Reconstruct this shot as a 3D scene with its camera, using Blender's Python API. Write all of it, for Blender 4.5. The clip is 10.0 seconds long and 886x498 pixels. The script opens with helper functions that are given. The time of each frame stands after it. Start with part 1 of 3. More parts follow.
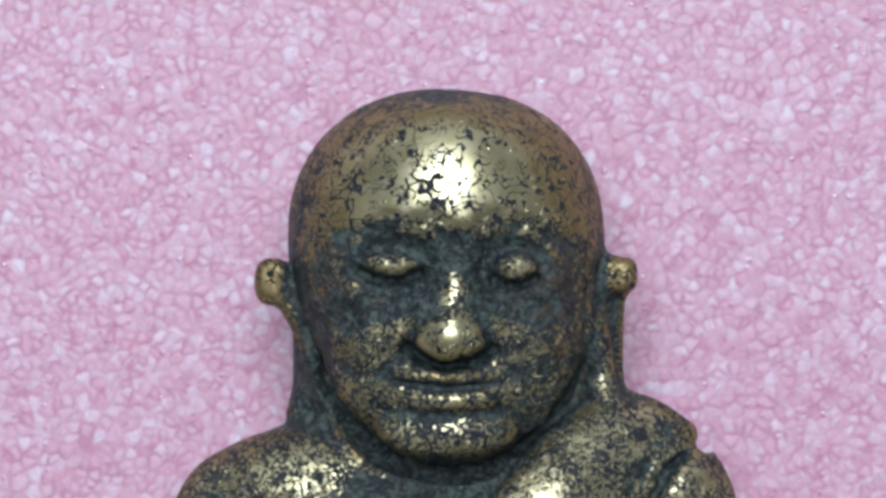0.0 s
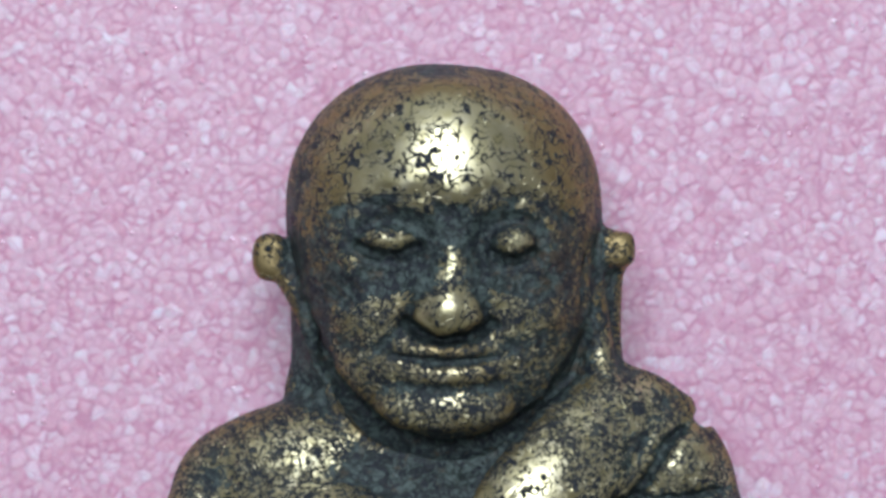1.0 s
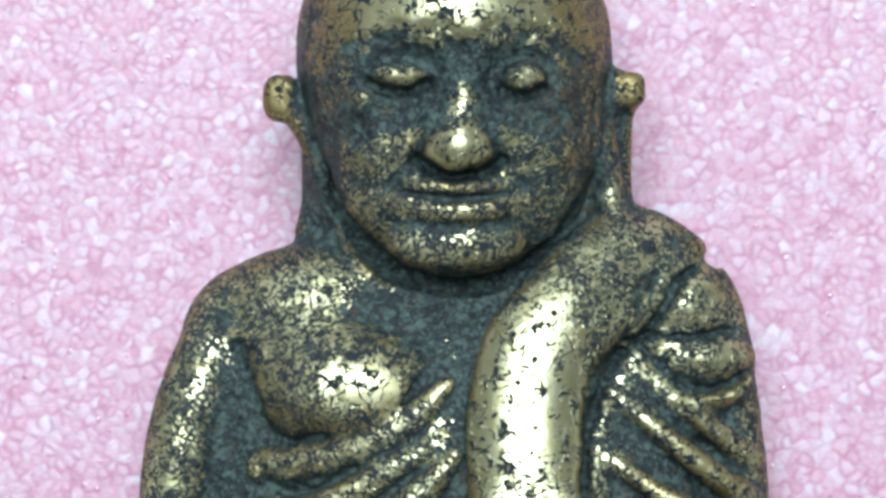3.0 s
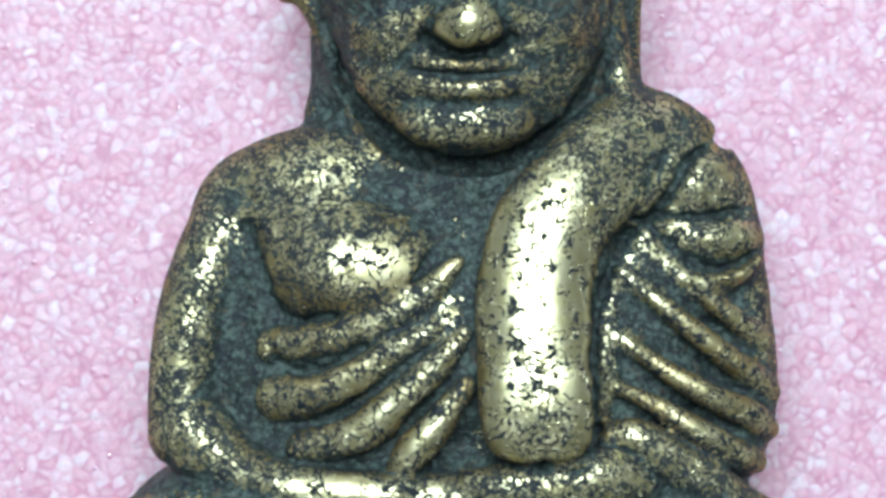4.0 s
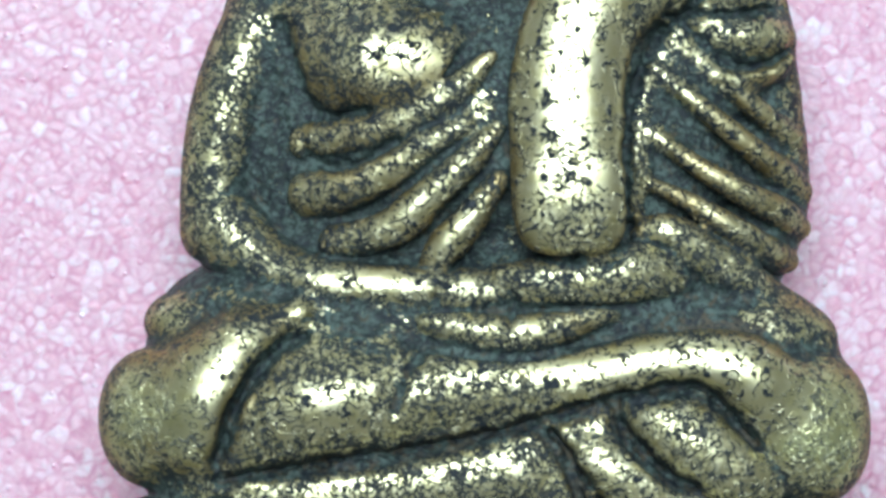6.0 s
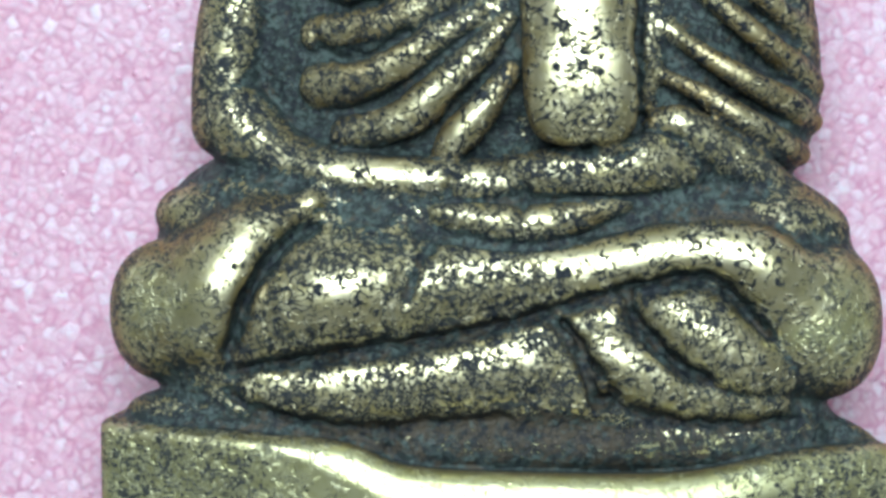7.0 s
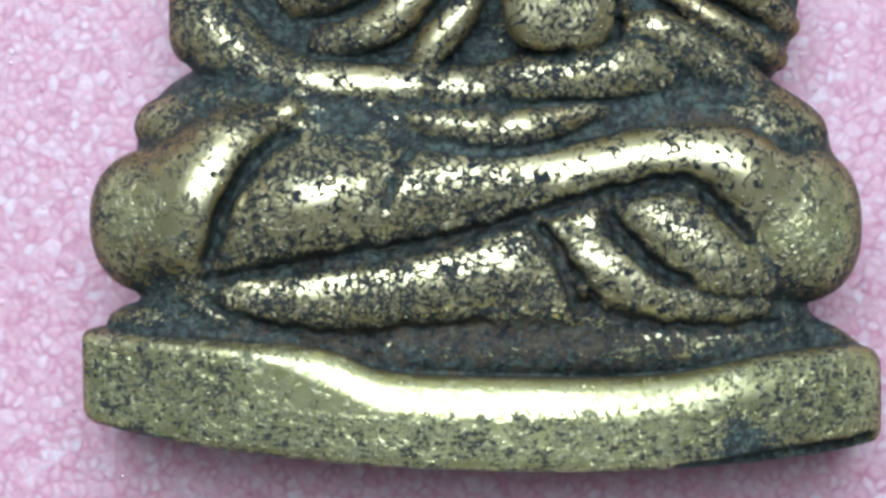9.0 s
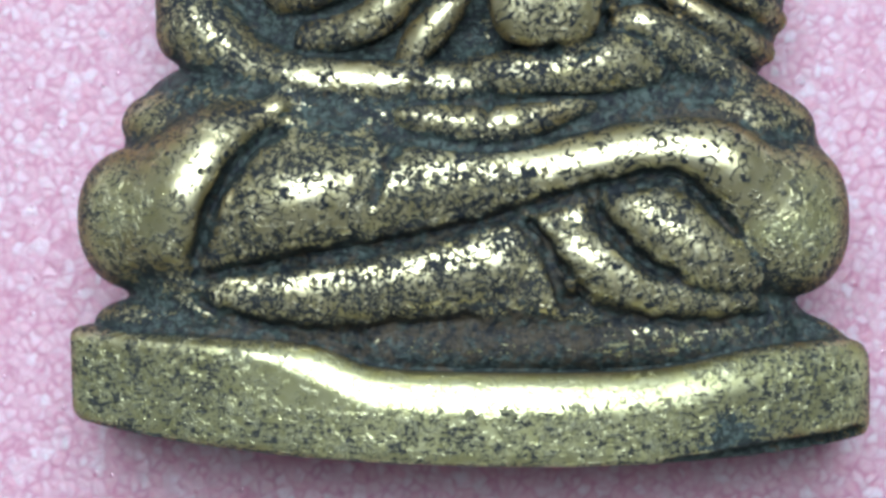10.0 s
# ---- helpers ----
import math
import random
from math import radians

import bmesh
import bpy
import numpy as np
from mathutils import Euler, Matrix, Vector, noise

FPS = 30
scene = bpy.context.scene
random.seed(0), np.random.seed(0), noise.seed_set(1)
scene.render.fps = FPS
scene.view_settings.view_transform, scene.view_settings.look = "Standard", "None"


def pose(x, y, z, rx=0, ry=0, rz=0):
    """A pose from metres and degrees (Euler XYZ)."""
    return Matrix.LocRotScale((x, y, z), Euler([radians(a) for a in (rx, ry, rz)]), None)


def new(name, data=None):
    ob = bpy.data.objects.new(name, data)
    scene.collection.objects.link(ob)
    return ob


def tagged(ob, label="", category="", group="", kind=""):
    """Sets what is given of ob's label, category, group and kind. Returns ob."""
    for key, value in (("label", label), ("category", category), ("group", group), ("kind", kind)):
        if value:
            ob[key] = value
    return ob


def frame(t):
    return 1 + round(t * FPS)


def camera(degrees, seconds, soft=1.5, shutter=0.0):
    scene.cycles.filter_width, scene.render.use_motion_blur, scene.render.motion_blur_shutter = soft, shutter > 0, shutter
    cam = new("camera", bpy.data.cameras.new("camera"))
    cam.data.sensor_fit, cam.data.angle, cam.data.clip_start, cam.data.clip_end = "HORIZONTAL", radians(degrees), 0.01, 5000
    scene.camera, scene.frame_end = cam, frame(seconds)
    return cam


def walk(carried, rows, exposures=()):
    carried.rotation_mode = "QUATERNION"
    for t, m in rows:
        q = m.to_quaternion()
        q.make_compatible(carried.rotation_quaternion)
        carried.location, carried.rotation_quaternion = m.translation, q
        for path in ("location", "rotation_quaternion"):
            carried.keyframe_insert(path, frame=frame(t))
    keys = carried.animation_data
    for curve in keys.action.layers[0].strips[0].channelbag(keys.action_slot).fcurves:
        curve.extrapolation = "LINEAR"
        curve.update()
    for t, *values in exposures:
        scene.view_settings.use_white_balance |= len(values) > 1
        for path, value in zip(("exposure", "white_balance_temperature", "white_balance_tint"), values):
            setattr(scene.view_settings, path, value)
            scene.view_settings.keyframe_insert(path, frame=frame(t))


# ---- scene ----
cam = camera(14.0, 10.0, soft=3.4)
ROWS = [
    (0.0, 0.000, 0.000, 98.590, 0.000),
    (0.5, 0.037, -0.259, 98.593, -0.056),
    (1.0, 0.056, -0.663, 98.617, -0.166),
    (1.5, 0.043, -1.219, 98.607, -0.271),
    (2.0, -0.072, -2.142, 98.639, -0.250),
    (2.2, -0.121, -2.618, 98.653, -0.240),
    (3.5, -0.336, -6.443, 98.717, -0.268),
    (4.0, -0.487, -7.973, 98.730, -0.289),
    (4.5, -0.527, -8.900, 98.766, -0.290),
    (5.0, -0.740, -10.233, 98.805, -0.310),
    (5.5, -1.052, -11.781, 98.791, -0.216),
    (7.0, -1.663, -16.069, 98.715, -0.111),
    (7.5, -1.659, -17.345, 98.722, -0.247),
    (8.0, -1.513, -18.087, 98.716, -0.432),
    (8.5, -1.269, -18.516, 98.738, -0.627),
    (9.0, -1.145, -18.476, 98.788, -0.782),
    (9.5, -0.973, -18.479, 98.759, -0.926),
    (10.0, -0.831, -18.588, 98.824, -1.087),
]
MM = 0.001
EXPOSURES = [
    (0.0, -0.31, 6650, 10), (1.5, -0.35, 6650, 10), (2.0, 0.05, 6500, 0), (3.5, 0.2, 6500, -6),
    (5.5, 0.25, 6500, -7), (8.0, 0.02, 6500, 1), (10.0, 0.04, 6500, 2),
]
walk(cam, [(t, pose(x * MM, y * MM, z * MM, 0, 0, roll)) for t, x, y, z, roll in ROWS], EXPOSURES)

# ---- light: one round lamp over the table, beyond the crown of the head; an added, unseen ceiling and walls throw it back ----
world = bpy.data.worlds.new("world")
scene.world = world
world.use_nodes = True
world.node_tree.nodes["Background"].inputs[1].default_value = 0.0
lamp_data = bpy.data.lights.new("lamp", "POINT")
lamp_data.shadow_soft_size, lamp_data.energy = 0.31, 41.0
lamp_data.color = (0.86, 0.965, 1.14)
lamp = new("lamp", lamp_data)
lamp.location = (-0.03, 0.31, 0.80)


# ---- materials ----
class Nodes:
    """Short hand for a node tree of a material."""

    def __init__(self, name):
        self.mat = bpy.data.materials.new(name)
        self.mat.use_nodes = True
        self.tree = self.mat.node_tree
        self.shader = self.tree.nodes["Principled BSDF"]
        self.place = self.add("ShaderNodeTexCoord").outputs["Object"]

    def add(self, kind):
        return self.tree.nodes.new(kind)

    def mark(self, name):
        node = self.add("ShaderNodeAttribute")
        node.attribute_name = name
        return node.outputs["Fac"]

    def put(self, value, socket):
        if isinstance(value, bpy.types.NodeSocket):
            self.tree.links.new(value, socket)
        else:
            socket.default_value = value

    def noise(self, scale, detail=4.0, rough=0.55, twist=0.0, where=None):
        node = self.add("ShaderNodeTexNoise")
        for key, value in (("Vector", where or self.place), ("Scale", scale), ("Detail", detail), ("Roughness", rough), ("Distortion", twist)):
            self.put(value, node.inputs[key])
        return node.outputs["Fac"]

    def cells(self, scale, feature="F1", where=None, out="Distance"):
        node = self.add("ShaderNodeTexVoronoi")
        node.feature = feature
        self.put(where or self.place, node.inputs["Vector"])
        self.put(scale, node.inputs["Scale"])
        return node.outputs[out]

    def step(self, value, low, high, a=0.0, b=1.0):
        node = self.add("ShaderNodeMapRange")
        node.interpolation_type = "SMOOTHSTEP"
        for n, v in enumerate((value, low, high, a, b)):
            self.put(v, node.inputs[n])
        return node.outputs[0]

    def sum(self, kind, a, b=0.0, c=0.0):
        node = self.add("ShaderNodeMath")
        node.operation = kind
        for n, v in enumerate((a, b, c)):
            self.put(v, node.inputs[n])
        return node.outputs[0]

    def mix(self, fac, a, b):
        node = self.add("ShaderNodeMix")
        node.data_type = "RGBA"
        self.put(fac, node.inputs[0])
        for n, v in ((6, a), (7, b)):
            self.put(v if isinstance(v, bpy.types.NodeSocket) else (*v, 1.0), node.inputs[n])
        return node.outputs[2]

    def bump(self, height, strength, distance, normal=None):
        node = self.add("ShaderNodeBump")
        for key, value in (("Height", height), ("Strength", strength), ("Distance", distance)):
            self.put(value, node.inputs[key])
        if normal:
            self.put(normal, node.inputs["Normal"])
        return node.outputs[0]


def bronze_material():
    """Old cast bronze: rubbed golden where it stands proud, blue-green patina where it lies deep, dark pits and cracks."""
    n = Nodes("patinated_bronze")
    wear = n.mark("rubbed")
    lit_gold = n.mark("lit_or_handled")
    brushed = n.mark("brushed")
    blotch = n.noise(900, 4, 0.6)
    lace = n.noise(4600, 1.2, 0.5, 1.6)
    fine = n.noise(17000, 2, 0.5)
    # islands of bare metal in the dark skin, like lace where the wear is half done
    level = n.sum("MULTIPLY_ADD", n.sum("SUBTRACT", blotch, 0.5), 0.8, wear)
    level = n.sum("MULTIPLY_ADD", n.sum("SUBTRACT", lace, 0.5), n.sum("MULTIPLY", n.step(wear, 0.5, 0.9, 3.1, 2.0), n.step(wear, 0.0, 0.35, 0.45, 1.0)), level)
    level = n.sum("MULTIPLY_ADD", n.sum("SUBTRACT", fine, 0.5), 0.25, level)
    squeeze = n.add("ShaderNodeMapping")
    n.put(n.place, squeeze.inputs["Vector"])
    squeeze.inputs["Scale"].default_value = (0.14, 1.0, 0.5)
    streak = n.noise(15000, 3, 0.6, 0.2, squeeze.outputs[0])
    scratch = n.noise(26000, 2, 0.5, 0.0, squeeze.outputs[0])
    level = n.sum("MULTIPLY_ADD", n.sum("MULTIPLY", n.sum("SUBTRACT", streak, 0.5), 2.4), brushed, level)
    bare = n.step(level, 0.31, 0.39)
    # worm-shaped remnants of the dark skin
    worm = n.sum("ABSOLUTE", n.sum("SUBTRACT", n.noise(2400, 0.4, 0.5, 1.0), 0.5))
    patch = n.step(n.noise(1500, 3, 0.55), 0.46, 0.52)
    pits = n.sum("MULTIPLY", n.step(worm, 0.05, 0.025), patch)
    # a second, shorter kind of crack
    nick = n.sum("ABSOLUTE", n.sum("SUBTRACT", n.noise(4000, 0.4, 0.5, 1.4), 0.48))
    pits = n.sum("MAXIMUM", pits, n.sum("MULTIPLY", n.step(nick, 0.055, 0.03), n.step(n.noise(2400, 2, 0.5), 0.5, 0.55)))
    # round casting pores
    dots = n.sum("MULTIPLY", n.step(n.cells(2600), 0.3, 0.22), n.step(n.noise(2100, 2, 0.5), 0.52, 0.57))
    pits = n.sum("MAXIMUM", pits, dots)
    # a net of fine dark veins between islands of metal
    bend = n.add("ShaderNodeVectorMath")
    bend.operation = "MULTIPLY_ADD"
    warp = n.add("ShaderNodeTexNoise")
    n.put(n.place, warp.inputs["Vector"])
    n.put(5000.0, warp.inputs["Scale"])
    n.put(warp.outputs["Color"], bend.inputs[0])
    n.put((0.00022, 0.00022, 0.00022), bend.inputs[1])
    n.put(n.place, bend.inputs[2])
    vein = n.step(n.cells(4200, "DISTANCE_TO_EDGE", bend.outputs[0]), 0.12, 0.02)
    vein = n.sum("MULTIPLY", vein, n.step(n.noise(1500, 3, 0.6), 0.42, 0.52))
    pits = n.sum("MAXIMUM", pits, n.sum("MULTIPLY", vein, n.step(wear, 0.85, 0.5, 0.0, 0.8)))
    pits = n.sum("MULTIPLY", pits, n.sum("MULTIPLY_ADD", n.sum("MINIMUM", brushed, 1.0), -0.3, 1.0))
    smooth = n.sum("MULTIPLY", n.step(wear, 0.95, 1.3), n.sum("MINIMUM", brushed, 1.0))
    pits = n.sum("MULTIPLY", pits, n.sum("MULTIPLY_ADD", smooth, -0.7, 1.0))
    # strokes of a file
    level_cut = n.add("ShaderNodeMapping")
    n.put(n.place, level_cut.inputs["Vector"])
    level_cut.inputs["Scale"].default_value = (0.06, 1.0, 0.2)
    stroke = n.step(n.noise(9000, 1, 0.5, 0.0, level_cut.outputs[0]), 0.44, 0.38)
    pits = n.sum("MAXIMUM", pits, n.sum("MULTIPLY", stroke, n.step(brushed, 1.05, 1.4, 0.0, 0.8)))
    clean = n.sum("MULTIPLY", bare, n.sum("SUBTRACT", 1.0, pits))
    # the metal: shade of the sides put in as brown, golden facing up, olive where it was filed
    bright = n.mix(n.noise(2600, 4, 0.6), (0.46, 0.395, 0.135), (0.8, 0.75, 0.56))
    filed = n.mix(n.noise(2600, 4, 0.6), (0.49, 0.465, 0.15), (0.82, 0.81, 0.55))
    bright = n.mix(n.sum("MINIMUM", brushed, 1.0), bright, filed)
    brown = n.mix(n.noise(3200, 4, 0.6), (0.2, 0.15, 0.07), (0.45, 0.35, 0.17))
    tone = n.sum("MULTIPLY_ADD", n.sum("SUBTRACT", n.noise(700, 4, 0.6), 0.5), 1.2, lit_gold)
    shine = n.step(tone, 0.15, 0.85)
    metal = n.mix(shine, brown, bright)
    # the patina: blue-green bloom with darker grime and brown oxide, finely mottled
    bloom = n.mix(n.noise(1800, 4, 0.6), (0.04, 0.058, 0.052), (0.1, 0.135, 0.123))
    mottle = n.noise(5200, 4, 0.65, 0.6)
    patina = n.mix(n.step(mottle, 0.57, 0.42, 0.0, 0.88), bloom, (0.012, 0.017, 0.016))
    rust = n.sum("MULTIPLY_ADD", n.mark("oxide"), 0.16, n.noise(2800, 5, 0.68, 0.8))
    patina = n.mix(n.step(rust, 0.56, 0.68), patina, n.mix(mottle, (0.02, 0.017, 0.012), (0.12, 0.096, 0.066)))
    grime = n.mix(mottle, (0.013, 0.015, 0.014), (0.075, 0.077, 0.062))
    patina = n.mix(n.step(wear, 0.1, 0.55), patina, grime)
    patina = n.mix(pits, patina, (0.013, 0.017, 0.022))
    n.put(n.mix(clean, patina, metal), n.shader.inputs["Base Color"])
    n.put(n.sum("MULTIPLY_ADD", clean, 0.97, 0.03), n.shader.inputs["Metallic"])
    n.put(n.sum("MULTIPLY_ADD", clean, 0.2, 0.3), n.shader.inputs["Specular IOR Level"])
    n.put(n.sum("MULTIPLY_ADD", n.sum("MULTIPLY", n.sum("SUBTRACT", 1.0, shine), clean), 0.2, n.sum("MULTIPLY_ADD", blotch, 0.12, n.sum("MULTIPLY_ADD", clean, -0.2, 0.47))), n.shader.inputs["Roughness"])
    height = n.sum("MULTIPLY_ADD", clean, 0.7, n.sum("MULTIPLY", lace, 0.15))
    height = n.sum("MULTIPLY_ADD", n.sum("MULTIPLY", scratch, brushed), 0.25, height)
    first = n.bump(height, 0.16, 0.00004)
    grit = n.sum("MULTIPLY", n.sum("ADD", mottle, n.noise(2600, 4, 0.6, 0.7)), n.sum("SUBTRACT", 1.02, clean))
    n.put(n.bump(grit, 0.8, 0.0001, first), n.shader.inputs["Normal"])
    return n.mat


def foam_material():
    """Pink expanded foam: pale, slightly see-through cells with deeper pink walls between them."""
    n = Nodes("pink_foam")
    edge = n.mark("cell_wall")
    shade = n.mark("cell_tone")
    cloud = n.noise(4200, 4, 0.6, 0.5)
    tone = n.sum("MULTIPLY_ADD", n.sum("SUBTRACT", cloud, 0.5), 0.7, n.sum("MULTIPLY_ADD", shade, 0.85, 0.08))
    body = n.mix(n.step(tone, -0.1, 0.95), (0.621, 0.332, 0.423), (0.724, 0.613, 0.686))
    body = n.mix(n.step(n.noise(1400, 3, 0.5), 0.35, 0.7), body, (0.644, 0.417, 0.507))
    # walls of the layer below show through here and there
    film = n.step(n.cells(3300, "DISTANCE_TO_EDGE"), 0.09, 0.0)
    seen = n.step(n.noise(1700, 3, 0.6), 0.42, 0.62)
    wall = n.sum("MAXIMUM", n.sum("MULTIPLY", edge, n.sum("MULTIPLY_ADD", seen, 0.55, 0.4)), n.sum("MULTIPLY", film, n.sum("SUBTRACT", 0.4, n.sum("MULTIPLY", seen, 0.4))))
    n.put(n.mix(wall, body, (0.497, 0.201, 0.310)), n.shader.inputs["Base Color"])
    # here and there a burst bubble is glossy
    pick = n.add("ShaderNodeSeparateColor")
    n.put(n.cells(2500, out="Color"), pick.inputs[0])
    spot = n.sum("MULTIPLY", n.step(n.cells(2500), 0.26, 0.04), n.step(pick.outputs[0], 0.6, 0.7))
    n.put(n.sum("MULTIPLY_ADD", n.step(spot, 0.0, 0.3), -0.28, 0.42), n.shader.inputs["Roughness"])
    n.put(0.75, n.shader.inputs["Subsurface Weight"])
    n.put((0.0014, 0.0006, 0.0008), n.shader.inputs["Subsurface Radius"])
    n.put(1.0, n.shader.inputs["Subsurface Scale"])
    fine = n.bump(n.noise(4000, 3, 0.6), 0.3, 0.00003)
    n.put(n.bump(spot, 1.0, 0.000016, fine), n.shader.inputs["Normal"])
    return n.mat


# ---- sculpting: a field of distances in millimetres, to which forms are added and from which they are cut ----
STEP = 0.075
LOW = np.array([-11.4, -25.4, -0.6])
COUNT = (np.array([11.4, 5.2, 8.8]) - LOW) / STEP
COUNT = COUNT.astype(int) + 1
AXIS = [np.float32(LOW[n]) + STEP * np.arange(COUNT[n], dtype=np.float32) for n in range(3)]
field = np.full(COUNT, 3.0, np.float32)
MARGIN = 1.0


def region(low, high):
    """The slices of the field in a box, and the coordinates there."""
    cut = []
    for n in range(3):
        a = max(0, int((low[n] - LOW[n]) / STEP))
        b = min(COUNT[n], int((high[n] - LOW[n]) / STEP) + 2)
        cut.append(slice(a, max(a, b)))
    x, y, z = (AXIS[n][cut[n]] for n in range(3))
    return tuple(cut), x[:, None, None], y[None, :, None], z[None, None, :]


def blend(cut_box, form, k, cut):
    old = field[cut_box]
    if cut:
        ease = np.maximum(k - np.abs(old + form), 0) / k
        field[cut_box] = np.maximum(old, -form) + ease * ease * k / 4
    else:
        ease = np.maximum(k - np.abs(old - form), 0) / k
        field[cut_box] = np.minimum(old, form) - ease * ease * k / 4


def blob(x, y, z, rx, ry, rz, k=0.4, p=2, turn=0, cut=False):
    """An ellipsoid, boxier with a higher p, turned in the plane by degrees."""
    far = max(rx, ry) if turn else 0
    reach = np.array([max(rx, far), max(ry, far), rz]) + (0.4 if cut else MARGIN)
    box, gx, gy, gz = region(np.array([x, y, z]) - reach, np.array([x, y, z]) + reach)
    c, s = math.cos(radians(turn)), math.sin(radians(turn))
    u, v, w = np.abs(c * (gx - x) + s * (gy - y)) / rx, np.abs(c * (gy - y) - s * (gx - x)) / ry, np.abs(gz - z) / rz
    total = u**p + v**p + w**p + 1e-6
    size = total ** (1 / p)
    slope = np.sqrt((u ** (p - 1) / rx) ** 2 + (v ** (p - 1) / ry) ** 2 + (w ** (p - 1) / rz) ** 2) * total ** (1 / p - 1) + 1e-3
    blend(box, np.clip((size - 1) / slope, -3, 3), k, cut)


def curve(points, each=5):
    """A smooth line through rows of x, y, z, r."""
    p = np.array(points, float)
    p = np.vstack([2 * p[0] - p[1], p, 2 * p[-1] - p[-2]])
    rows = []
    for a, b, c, d in zip(p, p[1:], p[2:], p[3:]):
        for t in np.linspace(0, 1, each, endpoint=False):
            rows.append(0.5 * (2 * b + (c - a) * t + (2 * a - 5 * b + 4 * c - d) * t**2 + (3 * b - a - 3 * c + d) * t**3))
    return np.array(rows + [p[-2]])


def tube(points, k=0.25, flat=1.0, cut=False):
    """A round bar along a curve, whose thickness changes on the way."""
    rows = curve(points)
    wide = rows[:, 3].max() + (0.4 if cut else MARGIN)
    box, gx, gy, gz = region(rows[:, :3].min(0) - wide, rows[:, :3].max(0) + wide)
    form = np.full(field[box].shape, 3.0, np.float32)
    start = [b.start for b in box]
    for a, b in zip(rows, rows[1:]):
        inner, x, y, z = region(np.minimum(a, b)[:3] - wide, np.maximum(a, b)[:3] + wide)
        way = b[:3] - a[:3]
        along = np.clip(((x - a[0]) * way[0] + (y - a[1]) * way[1] + (z - a[2]) * way[2]) / (way @ way + 1e-9), 0, 1)
        away = np.sqrt((x - a[0] - along * way[0]) ** 2 + (y - a[1] - along * way[1]) ** 2 + ((z - a[2] - along * way[2]) * flat) ** 2)
        away -= a[3] + along * (b[3] - a[3])
        local = tuple(slice(i.start - s, i.stop - s) for i, s in zip(inner, start))
        form[local] = np.minimum(form[local], away)
    blend(box, form, k, cut)


def band(points, thick, soft, k=0.2):
    """A flat strap along a curve: r is half its width, thick half its thickness, soft the rounding of its edges."""
    rows = curve(points)
    wide = rows[:, 3].max() + MARGIN
    box, gx, gy, gz = region(rows[:, :3].min(0) - wide, rows[:, :3].max(0) + wide)
    flat_gap = np.full((gx.size, gy.size), 9.0)
    level = np.zeros_like(flat_gap)
    x, y = gx[:, :, 0], gy[:, :, 0]
    for a, b in zip(rows, rows[1:]):
        way = b[:2] - a[:2]
        along = np.clip(((x - a[0]) * way[0] + (y - a[1]) * way[1]) / (way @ way + 1e-9), 0, 1)
        away = np.hypot(x - a[0] - along * way[0], y - a[1] - along * way[1]) - (a[3] + along * (b[3] - a[3]))
        near = away < flat_gap
        flat_gap = np.where(near, away, flat_gap)
        level = np.where(near, a[2] + along * (b[2] - a[2]), level)
    p = flat_gap[:, :, None] + soft
    q = np.abs(gz - level[:, :, None]) - thick + soft
    form = np.hypot(np.maximum(p, 0), np.maximum(q, 0)) + np.minimum(np.maximum(p, q), 0) - soft
    blend(box, np.clip(form, -3, 3).astype(np.float32), k, False)


def engrave(points, wide, depth, floor=2.0):
    """Sinks a soft furrow into the upper skin along a curve through rows of x, y; a negative depth raises a welt."""
    rows = curve([(x, y, 0.0, 0.0) for x, y in points])
    low, high = rows.min(0) - 3 * wide, rows.max(0) + 3 * wide
    box, gx, gy, gz = region((low[0], low[1], floor), (high[0], high[1], 8.8))
    x, y = gx[:, :, 0], gy[:, :, 0]
    away = np.full((gx.size, gy.size), 9.0)
    for a, b in zip(rows, rows[1:]):
        way = b[:2] - a[:2]
        along = np.clip(((x - a[0]) * way[0] + (y - a[1]) * way[1]) / (way @ way + 1e-9), 0, 1)
        away = np.minimum(away, np.hypot(x - a[0] - along * way[0], y - a[1] - along * way[1]))
    ease = np.clip((gz - floor) / 0.5, 0, 1)
    wide = wide * (1 + 0.3 * np.sin(4.3 * x + 2.9 * y))
    away = away + 0.04 * np.sin(7.1 * x - 5.3 * y) + 0.03 * np.sin(13.0 * y + 9.0 * x)
    field[box] += (depth * np.exp(-((away / wide) ** 2)))[:, :, None] * ease


